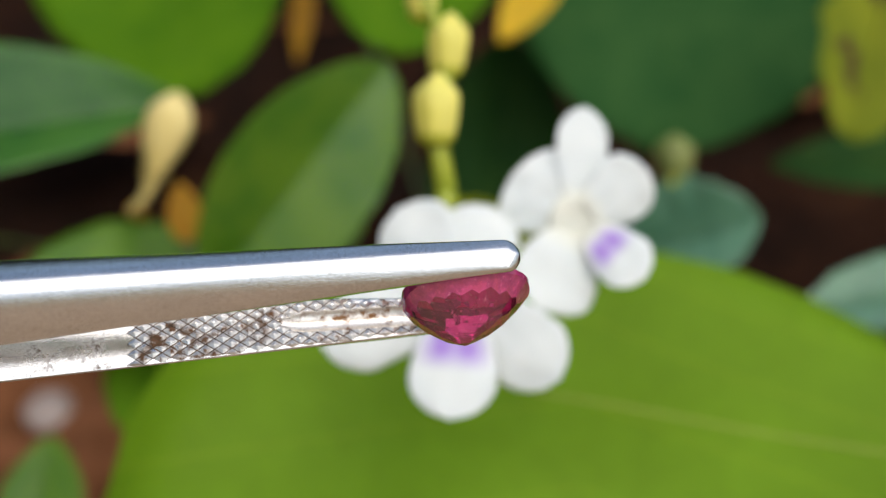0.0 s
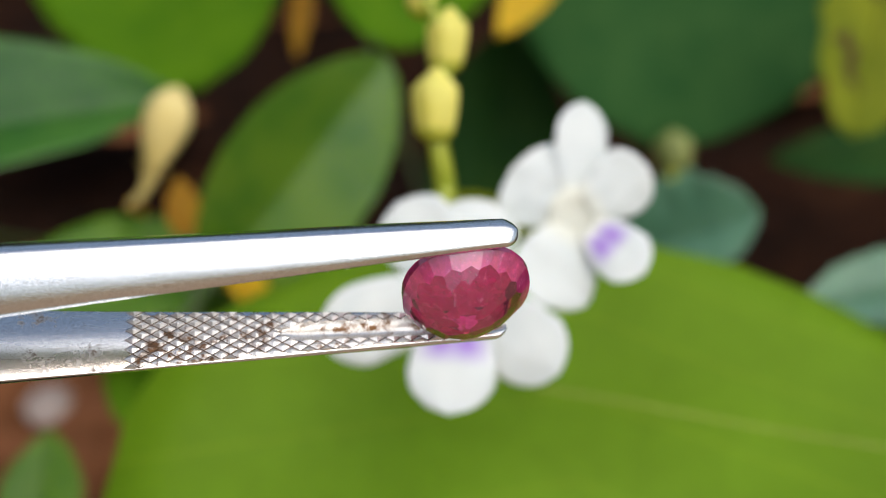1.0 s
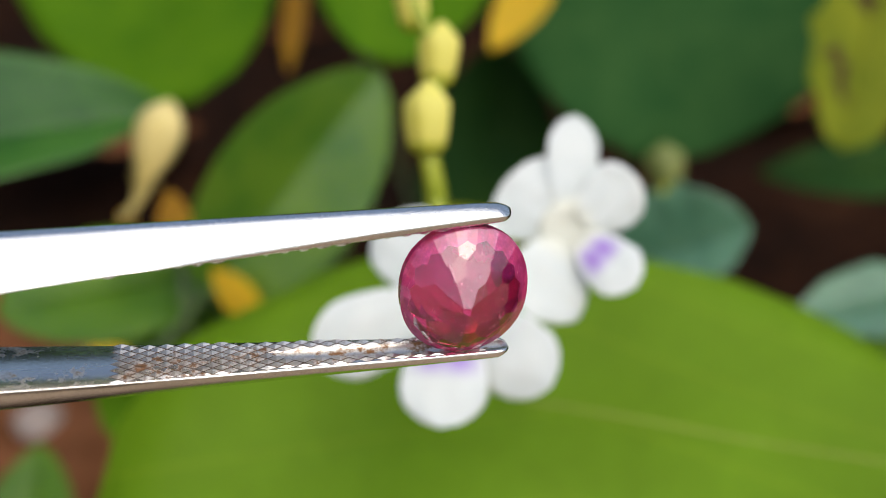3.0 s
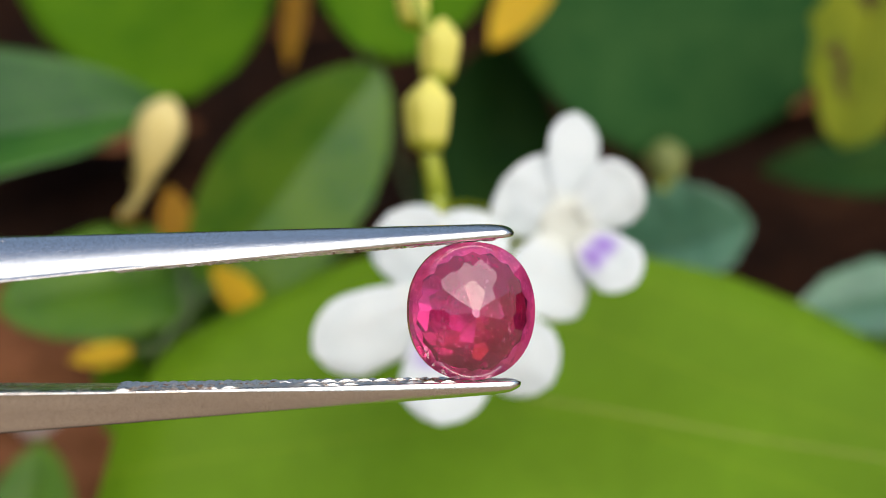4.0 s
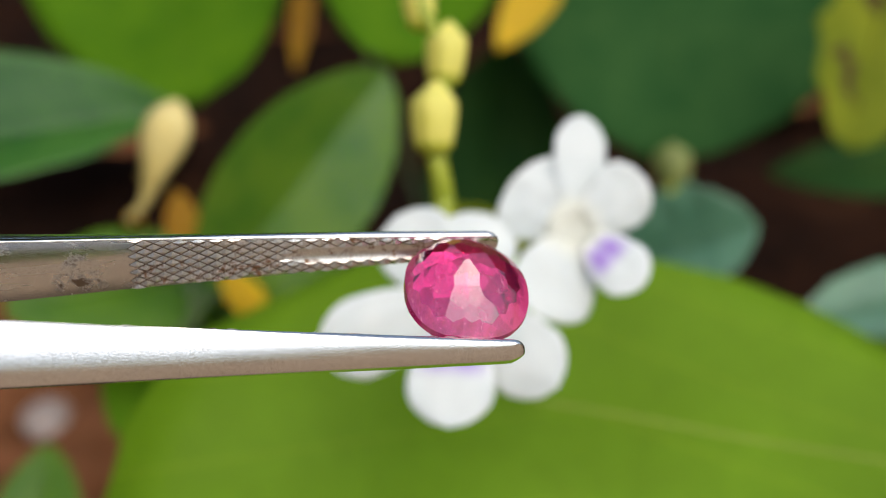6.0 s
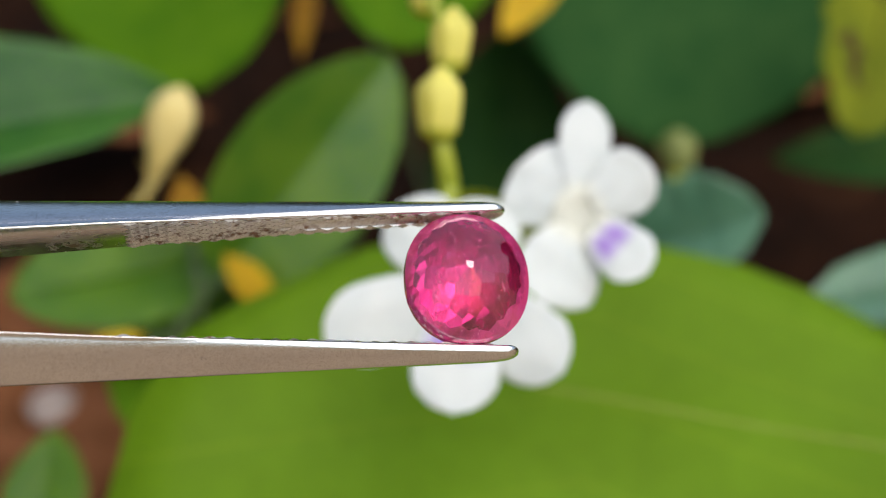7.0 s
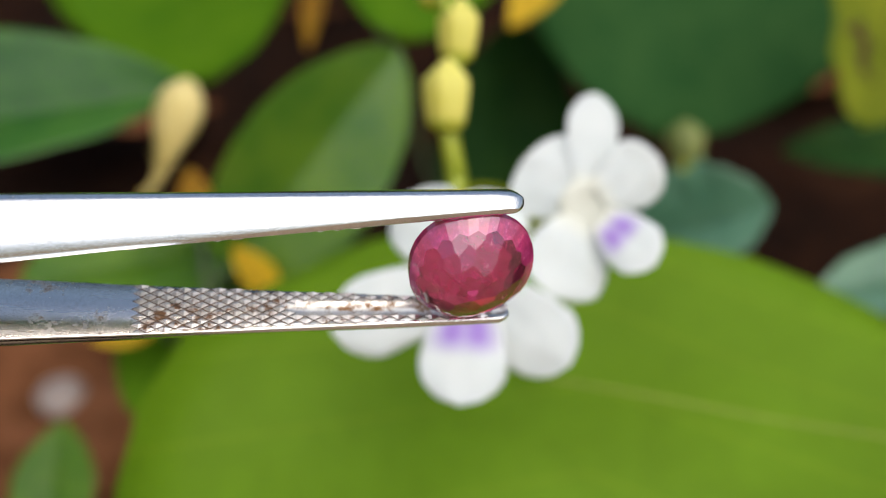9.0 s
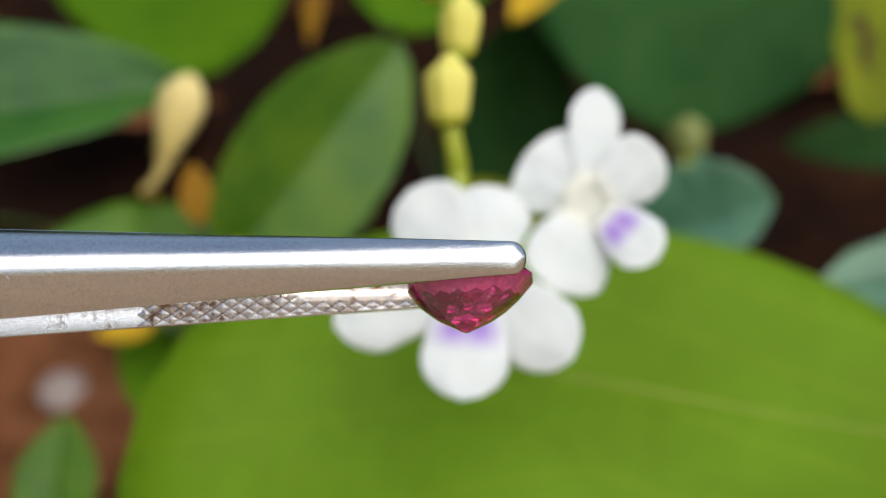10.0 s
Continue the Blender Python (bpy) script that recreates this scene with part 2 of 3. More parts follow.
def gem_material(name, clear, haze, pale=0.0):
    m, n, l, b = nodes(name)
    n.remove(b)
    cloud = noise_tex(n, l, 520, 5, rough=0.65)
    silk = noise_tex(n, l, 2600, 6, stretch=(1, 0.35, 0.7), rough=0.75)
    g = n.new("ShaderNodeBsdfRefraction")
    g.inputs["Color"].default_value = (*clear, 1)
    g.inputs["Roughness"].default_value = 0.0
    g.inputs["IOR"].default_value = 1.765
    # cloudy inclusions and fine silk inside the stone
    d = n.new("ShaderNodeBsdfTranslucent")
    d.inputs["Color"].default_value = (0.98, 0.035 + pale, 0.28 + pale, 1)
    e = n.new("ShaderNodeBsdfDiffuse")
    tone = ramp(n, l, silk.outputs["Fac"], [(0.35, (0.80, 0.025 + pale, 0.15 + pale)), (0.58, (0.90, 0.04 + pale, 0.25 + 2 * pale)), (0.68, (0.95, 0.34, 0.50))])
    l.new(tone.outputs["Color"], e.inputs["Color"])
    body = n.new("ShaderNodeMixShader")
    body.inputs[0].default_value = 0.45 + 2 * pale
    l.new(d.outputs[0], body.inputs[1]); l.new(e.outputs[0], body.inputs[2])
    f = ramp(n, l, cloud.outputs["Fac"], [(0.36, (0.55 * haze,) * 3), (0.55, (haze,) * 3), (0.70, (1.9 * haze,) * 3)])
    veil = ramp(n, l, silk.outputs["Fac"], [(0.58, (0, 0, 0)), (0.70, (0.45,) * 3)])
    ms = n.new("ShaderNodeMixShader")
    l.new(mix(n, l, 1.0, f.outputs["Color"], veil.outputs["Color"], 'ADD'), ms.inputs[0])
    l.new(g.outputs[0], ms.inputs[1]); l.new(body.outputs[0], ms.inputs[2])
    # polished facets
    gloss = n.new("ShaderNodeBsdfGlossy")
    gloss.inputs["Roughness"].default_value = 0.004
    fr = n.new("ShaderNodeFresnel")
    fr.inputs["IOR"].default_value = 2.3
    top = n.new("ShaderNodeMixShader")
    l.new(fr.outputs[0], top.inputs[0])
    l.new(ms.outputs[0], top.inputs[1]); l.new(gloss.outputs[0], top.inputs[2])
    l.new(top.outputs[0], n["Material Output"].inputs["Surface"])
    return m


GEM = gem_material("gem_pink_red", (1.0, 0.22, 0.55), 0.31)
# paler, hazier rim: the glow of transmitted light is put into its colour
GIRDLE = gem_material("gem_glowing_girdle", (1.0, 0.24, 0.52), 0.80, 0.05)
INCLUSION = plain("gem_inclusion", (0.90, 0.30, 0.42), (0.95, 0.62, 0.66), 3000, 0.5)


# ---- building helpers ----
def part(name, bm, material, parent=None, label="", smooth=True):
    me = bpy.data.meshes.new(name)
    bm.to_mesh(me)
    bm.free()
    for f in me.polygons:
        f.use_smooth = smooth
    me.materials.append(material)
    ob = new(name, me)
    if parent:
        ob.parent = parent
    if label:
        ob["label"] = label
    return ob


def empty(name, place=(0, 0, 0)):
    ob = new(name)
    ob.empty_display_size = 0.01
    ob.location = place
    return ob


def tube_bm(points, radii, sides=10, steps=10):
    """A tapered tube through the points (Catmull-Rom)."""
    pts = [Vector(p) for p in points]
    line, rad = [], []
    ext = [pts[0] * 2 - pts[1]] + pts + [pts[-1] * 2 - pts[-2]]
    for i in range(len(pts) - 1):
        p0, p1, p2, p3 = ext[i:i + 4]
        for k in range(steps):
            t = k / steps
            line.append(0.5 * ((2 * p1) + (p2 - p0) * t + (2 * p0 - 5 * p1 + 4 * p2 - p3) * t * t + (3 * p1 - p0 - 3 * p2 + p3) * t ** 3))
            rad.append(radii[i] * (1 - t) + radii[i + 1] * t)
    line.append(pts[-1]); rad.append(radii[-1])
    bm = bmesh.new()
    rings = []
    side = Vector((1, 0, 0.3)).normalized()
    for i, p in enumerate(line):
        d = (line[min(i + 1, len(line) - 1)] - line[max(i - 1, 0)]).normalized()
        side = (side - d * side.dot(d)).normalized()
        up = d.cross(side)
        rings.append([bm.verts.new(p + (side * math.cos(a) + up * math.sin(a)) * rad[i]) for a in (2 * math.pi * k / sides for k in range(sides))])
    for r, s in zip(rings, rings[1:]):
        for k in range(sides):
            bm.faces.new((r[k], r[(k + 1) % sides], s[(k + 1) % sides], s[k]))
    bm.faces.new(rings[0][::-1]); bm.faces.new(rings[-1])
    return bm


def frame_from(base, tip, facing):
    """Axes of a blade: x from base to tip, z as near as possible to facing."""
    base, tip = Vector(base), Vector(tip)
    x = (tip - base).normalized()
    z = Vector(facing)
    z = (z - x * z.dot(x)).normalized()
    y = z.cross(x)
    return Matrix.Translation(base) @ Matrix((x, y, z)).transposed().to_4x4(), (tip - base).length


def blade_width(u, width, peak, blunt, shoulder, foot):
    if u < peak:
        w = max(0.0, 1 - (1 - u / peak) ** 2) ** shoulder
        w = foot + (1 - foot) * w
    else:
        w = max(0.0, math.cos(math.pi / 2 * (u - peak) / (1 - peak))) ** blunt
    return max(w, 0.015) * width / 2


def blade_height(u, v, w, length, width, fold, droop, wave, crease, seed):
    ripple = wave * width * noise.noise((u * 3.1 + seed, v * 1.7, seed * 0.37)) + wave * 0.5 * width * abs(v) ** 3 * math.sin(u * 17 + seed + (2 if v > 0 else 0))
    return fold * w * abs(v) ** 1.15 - droop * length * u * u + ripple - crease * width * math.exp(-(v * 9) ** 2) * (1 - u)


def blade_bm(length, width, peak, blunt, fold, droop, thick, wave, nu=26, nv=14, seed=0, shoulder=0.5, foot=0.015, crease=0.035, ragged=0.03):
    """A leaf or petal: x along, y across, z its upper face; two skins with a rim."""
    bm = bmesh.new()
    uvl = bm.loops.layers.uv.new("along_across")
    grid = {}
    for side in (0, 1):
        for i in range(nu + 1):
            u = i / nu
            w = blade_width(u, width, peak, blunt, shoulder, foot)
            for j in range(nv + 1):
                v = 2 * j / nv - 1
                edge = 1 + ragged * noise.noise((u * 9, seed, 3.0 if v > 0 else -3.0))
                z = blade_height(u, v, w, length, width, fold, droop, wave, crease, seed)
                z -= side * thick * (1 - 0.85 * abs(v) ** 6)
                grid[side, i, j] = (bm.verts.new((u * length, v * w * edge, z)), u, v)
    def quad(keys):
        f = bm.faces.new([grid[k][0] for k in keys])
        for lp, k in zip(f.loops, keys):
            lp[uvl].uv = grid[k][1:]
    for i in range(nu):
        for j in range(nv):
            quad([(0, i, j), (0, i + 1, j), (0, i + 1, j + 1), (0, i, j + 1)])
            quad([(1, i, j), (1, i, j + 1), (1, i + 1, j + 1), (1, i + 1, j)])
        quad([(0, i, 0), (1, i, 0), (1, i + 1, 0), (0, i + 1, 0)])
        quad([(0, i, nv), (0, i + 1, nv), (1, i + 1, nv), (1, i, nv)])
    for j in range(nv):
        quad([(0, 0, j), (0, 0, j + 1), (1, 0, j + 1), (1, 0, j)])
        quad([(0, nu, j), (1, nu, j), (1, nu, j + 1), (0, nu, j + 1)])
    for e in bm.edges:
        if len(e.link_faces) == 2 and e.calc_face_angle(0.0) > 0.7:
            e.smooth = False
    return bm


def leaf(plant, base, tip, width, material, facing=(0, -0.6, 0.8), root=None, peak=0.42, blunt=0.8, fold=0.12, droop=0.03, seed=0, label="", name="leaf", shoulder=0.5, crease=0.035, ragged=0.03, wave=0.02, smooth=True):
    """A leaf with its midrib, and its stalk down to the plant's root."""
    m, length = frame_from(base, tip, facing)
    inv = Matrix.Translation(-plant.location)
    ob = part(name, blade_bm(length, width, peak, blunt, fold, droop, 0.0004, wave, seed=seed, shoulder=shoulder, crease=crease, ragged=ragged), material, plant, label, smooth)
    ob.matrix_basis = inv @ m
    rib = [(length * u, 0, -droop * length * u * u - crease * width * (1 - u) + (0.0002 if crease > 0.01 else -0.0014)) for u in (0.0, 0.25, 0.5, 0.75, 0.97)]
    part("midrib", tube_bm(rib, (0.0007, 0.0006, 0.0005, 0.0003, 0.0001), 6, 4), material, ob)
    if root is not None:
        b, r = Vector(base), Vector(root)
        a = b - (Vector(tip) - b).normalized() * 0.012
        mid = a.lerp(r, 0.45) + Vector((0, 0.01, -0.01))
        part("stalk", tube_bm([Vector(p) - plant.location for p in (b, a, mid, r)], (0.0005, 0.0006, 0.0007, 0.0009)), STEM_DARK, plant)
    return ob


def lathe_bm(profile, sides=14, ribs=0, depth=0.0):
    """A turned body along x; profile of (x, radius)."""
    bm = bmesh.new()
    rings = []
    for x, r in profile:
        rings.append([bm.verts.new((x, rr * math.cos(a), rr * math.sin(a))) for a, rr in ((2 * math.pi * k / sides, r * (1 + depth * math.cos(ribs * 2 * math.pi * k / sides))) for k in range(sides))])
    for r, s in zip(rings, rings[1:]):
        for k in range(sides):
            bm.faces.new((r[k], r[(k + 1) % sides], s[(k + 1) % sides], s[k]))
    bm.faces.new(rings[0][::-1]); bm.faces.new(rings[-1])
    return bm


# ---- ground ----
def ground():
    bm = bmesh.new()
    nx, ny = 150, 130
    grid = []
    for j in range(ny + 1):
        y = -0.35 + 1.35 * j / ny
        row = []
        for i in range(nx + 1):
            x = -0.75 + 1.5 * i / nx
            edge = min(1.0, 5 * min(i, nx - i) / nx, 5 * min(j, ny - j) / ny)
            h = 0.010 * noise.noise((x * 9, y * 9, 0.3)) + 0.006 * noise.noise((x * 32, y * 32, 1.7)) + 0.004 * noise.noise((x * 85, y * 85, 4.1))
            row.append(bm.verts.new((x, y, h * edge)))
        grid.append(row)
    for a, b in zip(grid, grid[1:]):
        for i in range(nx):
            bm.faces.new((a[i], a[i + 1], b[i + 1], b[i]))
    # the flat earth beyond the bed, out to the horizon
    far = 3000.0
    corner = [grid[0][0], grid[0][-1], grid[-1][-1], grid[-1][0]]
    outer = [bm.verts.new((sx * far, sy * far, 0)) for sx, sy in ((-1, -1), (1, -1), (1, 1), (-1, 1))]
    edges = [grid[0], [r[-1] for r in grid], grid[-1][::-1], [r[0] for r in grid][::-1]]
    for k in range(4):
        o0, o1 = outer[k], outer[(k + 1) % 4]
        bm.faces.new([o0, o1] + edges[k][::-1])
    bmesh.ops.recalc_face_normals(bm, faces=bm.faces)
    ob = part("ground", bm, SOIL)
    return tagged(ob, "reddish-brown garden soil, its colour darkened for the shade under the plants", "soil", kind="structure")


ground()


# ---- plants ----
def flower(plant, centre, facing, petals, stalk, label):
    """Five white lobes round a short tube; petals of (tip, width, purple)."""
    c = Vector(centre)
    inv = Matrix.Translation(-plant.location)
    z = Vector(facing).normalized()
    body, _ = frame_from(c - z * 0.009, c, (1, 0, 0.2))
    tube = part("flower", lathe_bm([(0, 0.0009), (0.003, 0.0011), (0.006, 0.0016), (0.0086, 0.0024), (0.0089, 0.0022), (0.0087, 0.0012), (0.0086, 0.0005)], 16), PETAL, plant, label)
    tube.matrix_basis = inv @ body
    back = body.inverted()
    for k, (tip, width, purple) in enumerate(petals):
        t = Vector(tip)
        d = (t - c).normalized()
        m, length = frame_from(c + d * 0.0012, t, z)
        ob = part("petal", blade_bm(length, width, 0.66, 0.55, -0.10, 0.05, 0.00025, 0.035, 20, 12, 3 + k * 1.7 + width * 900, 0.8, 0.42), PETAL_PURPLE if purple else PETAL, tube,
                  "white petal with a violet blotch" if purple else "")
        ob.matrix_basis = back @ m
    part("stalk", tube_bm([Vector(p) - plant.location for p in (c - z * 0.009, *stalk)], [0.0009] + [0.0008] * len(stalk)), STEM, plant)
    sep = part("calyx", lathe_bm([(0, 0.0006), (0.001, 0.0014), (0.0035, 0.0013), (0.005, 0.0009)], 10, 5, 0.2), SEPAL, plant)
    bm_, _ = frame_from(c - z * 0.0105, c, (1, 0, 0.2))
    sep.matrix_basis = inv @ bm_
    return tube


def bud(plant, base, tip, radius, material, label):
    m, length = frame_from(base, tip, (0, -1, 0.2))
    prof = [(0, 0.28), (0.05, 0.50), (0.14, 0.78), (0.28, 0.90), (0.45, 0.96), (0.66, 1.0), (0.74, 0.92), (0.84, 0.62), (0.93, 0.36), (1.0, 0.14)]
    if material is BUD_DRY:
        prof = [(0, 0.16), (0.08, 0.22), (0.18, 0.34), (0.30, 0.55), (0.44, 0.80), (0.60, 0.98), (0.72, 1.0), (0.84, 0.84), (0.94, 0.50), (1.0, 0.14)]
    ob = part("bud", lathe_bm([(x * length, r * radius) for x, r in prof], 20, 5, 0.09), material, plant, label)
    ob.matrix_basis = Matrix.Translation(-plant.location) @ m
    part("sepal", lathe_bm([(x * length, (r + 0.06) * radius) for x, r in prof[:3]] + [(0.20 * length, 0.74 * radius)], 20, 5, 0.12), BUD_DRY if material is BUD_DRY else BUD_PALE if material is BUD_PALE else SEPAL, ob)
    return ob


def flowering_plant():
    root = Vector((0.0297, 0.2444, 0.0000))
    p = empty("flowering_plant", root)
    tagged(p, "white-flowered herb with violet blotches, yellow buds and a broad green leaf", "plant")
    top = [Vector(v) - root for v in ((0.0297, 0.2444, 0.0000), (0.0057, 0.1186, 0.0855), (0.0008, 0.0897, 0.1094), (0.0002, 0.0883, 0.1150), (-0.0005, 0.0900, 0.1198), (0.0003, 0.0928, 0.1247), (-0.0015, 0.0951, 0.1287), (-0.0023, 0.0965, 0.1311))]
    part("stem", tube_bm(top, (0.0016, 0.0012, 0.0010, 0.0009, 0.0008, 0.0006, 0.0005, 0.0004)), STEM, p)
    broad = leaf(p, (0.0152, 0.1113, 0.0968), (0.0086, 0.0501, 0.0707), 0.0850, LEAF_BRIGHT, (0.0, -0.72, 0.75), (0.0124, 0.1508, 0.0612), peak=0.50, crease=0.004, shoulder=0.50, blunt=0.85, fold=0.05, droop=0.02, seed=2, label="broad bright green leaf blade")
    path = []
    for u, y in ((0.27, -0.012), (0.284, -0.0048), (0.297, 0.0052), (0.318, 0.0176), (0.336, 0.0292), (0.35, 0.036)):
        w = blade_width(u, 0.0850, 0.50, 0.85, 0.50, 0.015)
        path.append((u * 0.06686, y, blade_height(u, y / w, w, 0.06686, 0.0850, 0.05, 0.02, 0.02, 0.004, 2) + 0.0001))
    part("vein", tube_bm(path, (0.00006, 0.00012, 0.00014, 0.00014, 0.00012, 0.00008), 6, 8), VEIN, broad, "pale raised vein")
    bud(p, (-0.0005, 0.0886, 0.1184), (-0.0004, 0.0916, 0.1237), 0.0019, BUD, "closed pale yellow bud")
    bud(p, (0.0003, 0.0923, 0.1229), (0.0007, 0.0950, 0.1276), 0.0017, BUD, "closed pale yellow bud")
    bud(p, (-0.0015, 0.0951, 0.1267), (-0.0020, 0.0974, 0.1308), 0.0014, BUD, "closed pale yellow bud")
    flower(p, (0.0012, 0.0788, 0.1105), (-0.05, -0.90, 0.42), [
        ((-0.0037, 0.0835, 0.1156), 0.0066, False),
        ((0.0039, 0.0840, 0.1156), 0.0062, False),
        ((-0.0093, 0.0755, 0.1077), 0.0064, False),
        ((0.0005, 0.0716, 0.1039), 0.0068, True),
        ((0.0090, 0.0743, 0.1056), 0.0064, False)], [(0.0023, 0.0911, 0.1057), (0.0016, 0.0918, 0.1070)], "open white five-lobed flower")
    flower(p, (0.0108, 0.0842, 0.1139), (0.22, -0.90, 0.38), [
        ((0.0117, 0.0898, 0.1216), 0.0045, False),
        ((0.0056, 0.0866, 0.1171), 0.0074, False),
        ((0.0167, 0.0867, 0.1172), 0.0057, False),
        ((0.0158, 0.0797, 0.1115), 0.0047, True),
        ((0.0081, 0.0786, 0.1091), 0.0074, False)], [(0.0090, 0.0941, 0.1069), (0.0023, 0.0929, 0.1070)], "open white five-lobed flower turned sideways")
    leaf(p, (0.0077, 0.0975, 0.1050), (0.0006, 0.0958, 0.1099), 0.0036, LEAF_YELLOW, (0, -0.8, 0.6), None, seed=8, name="bract", label="small yellow-green bract")
    return p


flowering_plant()


def left_plant():
    root = Vector((-0.0566, 0.2686, 0.0000))
    p = empty("leafy_herb", root)
    tagged(p, "low herb with glossy oval green leaves and a dried bud", "plant")
    r = tuple(root)
    leaf(p, (-0.0788, 0.1362, 0.0945), (-0.0342, 0.1470, 0.0984), 0.0200, LEAF_TEAL, (0.1, -0.55, 0.8), r, blunt=0.85, fold=0.55, seed=11, label="glossy green leaf with a pointed tip")
    leaf(p, (-0.0282, 0.1278, 0.0814), (-0.0065, 0.1378, 0.1066), 0.0185, LEAF_GLOSSY, (0.15, -0.87, 0.36), r, peak=0.5, blunt=0.6, fold=0.32, wave=0.006, crease=0.005, smooth=False, seed=12, label="glossy oval green leaf")
    leaf(p, (-0.0286, 0.1361, 0.0798), (-0.0533, 0.1234, 0.0817), 0.0170, LEAF_MID, (0, -0.5, 0.85), r, peak=0.5, blunt=0.6, fold=0.08, seed=13, label="glossy blue-green leaf")
    leaf(p, (-0.0356, 0.1391, 0.0689), (-0.0114, 0.1473, 0.0792), 0.0120, LEAF_MID, (0, -0.6, 0.8), r, seed=14)
    leaf(p, (-0.0331, 0.1343, 0.0725), (-0.0396, 0.1184, 0.0651), 0.0150, LEAF_LIGHT, (0.1, -0.6, 0.8), r, blunt=0.6, seed=15)
    leaf(p, (-0.0512, 0.1105, 0.0514), (-0.0511, 0.1231, 0.0612), 0.0110, LEAF_MID, (0, -0.6, 0.8), r, seed=16)
    leaf(p, (-0.0216, 0.1229, 0.0808), (-0.0266, 0.1240, 0.0868), 0.0042, LEAF_GOLD, (0, -0.7, 0.7), (-0.0260, 0.1356, 0.0748), seed=17, name="withered_leaf", label="small withered orange-yellow leaf")
    leaf(p, (-0.0368, 0.1205, 0.0768), (-0.0438, 0.1184, 0.0770), 0.0030, LEAF_GOLD, (0, -0.7, 0.7), (-0.0353, 0.1383, 0.0695), seed=18, name="withered_leaf", label="small withered orange-yellow leaf")
    leaf(p, (-0.0318, 0.1303, 0.0857), (-0.0330, 0.1341, 0.0923), 0.0046, LEAF_ORANGE, (0.3, -0.7, 0.6), (-0.0301, 0.1371, 0.0775), seed=19, name="withered_leaf", label="small withered orange-yellow leaf")
    bud(p, (-0.0332, 0.1201, 0.0981), (-0.0299, 0.1267, 0.1074), 0.0027, BUD_DRY, "dried cream-coloured bud")
    part("neck", tube_bm([Vector(v) - root for v in ((-0.0323, 0.1222, 0.1006), (-0.0336, 0.1202, 0.0976), (-0.0356, 0.1208, 0.0952))], (0.0008, 0.0006, 0.0005)), BUD_DRY, p, "pale withered neck below the dried bud")
    part("stalk", tube_bm([Vector(v) - root for v in ((-0.0356, 0.1208, 0.0952), (-0.0411, 0.1427, 0.0832), (-0.0411, 0.1547, 0.0679), r)], (0.0006, 0.0009, 0.0011, 0.0012)), LEAF_ORANGE, p)
    return p


left_plant()


def back_plant():
    root = Vector((-0.0408, 0.5164, 0.0000))
    p = empty("broadleaf_plant", root)
    tagged(p, "broad-leaved plant with large rounded green leaves", "plant")
    r = tuple(root)
    leaf(p, (-0.0575, 0.2192, 0.1296), (-0.0389, 0.1771, 0.0868), 0.0450, LEAF_LIGHT, (0, -0.75, 0.65), r, peak=0.5, blunt=0.5, fold=0.05, seed=21, label="broad light green leaf")
    leaf(p, (-0.0013, 0.1991, 0.1249), (-0.0071, 0.1707, 0.0956), 0.0300, LEAF_LIGHT, (0, -0.75, 0.65), r, peak=0.5, blunt=0.5, fold=0.05, seed=22, label="broad light green leaf")
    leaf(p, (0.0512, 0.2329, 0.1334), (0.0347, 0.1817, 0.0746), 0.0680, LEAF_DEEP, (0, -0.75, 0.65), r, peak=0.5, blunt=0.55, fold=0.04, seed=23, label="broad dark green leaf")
    # LEAF_DARK gives this leaf its shade by colour
    leaf(p, (0.0081, 0.1917, 0.0421), (0.0128, 0.2151, 0.0825), 0.0260, LEAF_DARK, (0.1, -0.75, 0.6), r, peak=0.5, blunt=0.6, seed=26, label="dark green leaf with shade put into its colour")
    leaf(p, (-0.0231, 0.2027, 0.1011), (-0.0242, 0.1887, 0.0869), 0.0042, LEAF_ORANGE, (0.2, -0.8, 0.5), r, seed=24, name="withered_leaf", label="curled withered orange leaf")
    leaf(p, (0.0181, 0.1839, 0.1066), (0.0086, 0.1735, 0.0964), 0.0075, LEAF_GOLD, (0, -0.8, 0.6), r, seed=25, name="withered_leaf", label="yellowing leaf")
    return p


back_plant()


def right_plant():
    root = Vector((0.1504, 0.3140, 0.0000))
    p = empty("leafy_herb", root)
    tagged(p, "low herb with blue-green leaves and one mottled yellow leaf", "plant")
    r = tuple(root)
    leaf(p, (0.0641, 0.1289, 0.0806), (0.0437, 0.1237, 0.0797), 0.0100, LEAF_BLUE, (0, -0.55, 0.8), r, ragged=0.2, fold=0.3, seed=32)
    leaf(p, (0.0641, 0.1257, 0.0777), (0.0493, 0.1226, 0.0764), 0.0080, LEAF_MID, (0, -0.55, 0.8), r, seed=36)
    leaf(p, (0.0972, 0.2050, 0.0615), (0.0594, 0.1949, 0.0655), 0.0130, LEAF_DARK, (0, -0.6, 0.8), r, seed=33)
    leaf(p, (0.0693, 0.1801, 0.1120), (0.0593, 0.1568, 0.0876), 0.0170, LEAF_YELLOW, (0, -0.8, 0.6), r, peak=0.5, blunt=0.5, ragged=0.25, seed=34, label="mottled yellow-green leaf with brown spots")
    return p


right_plant()


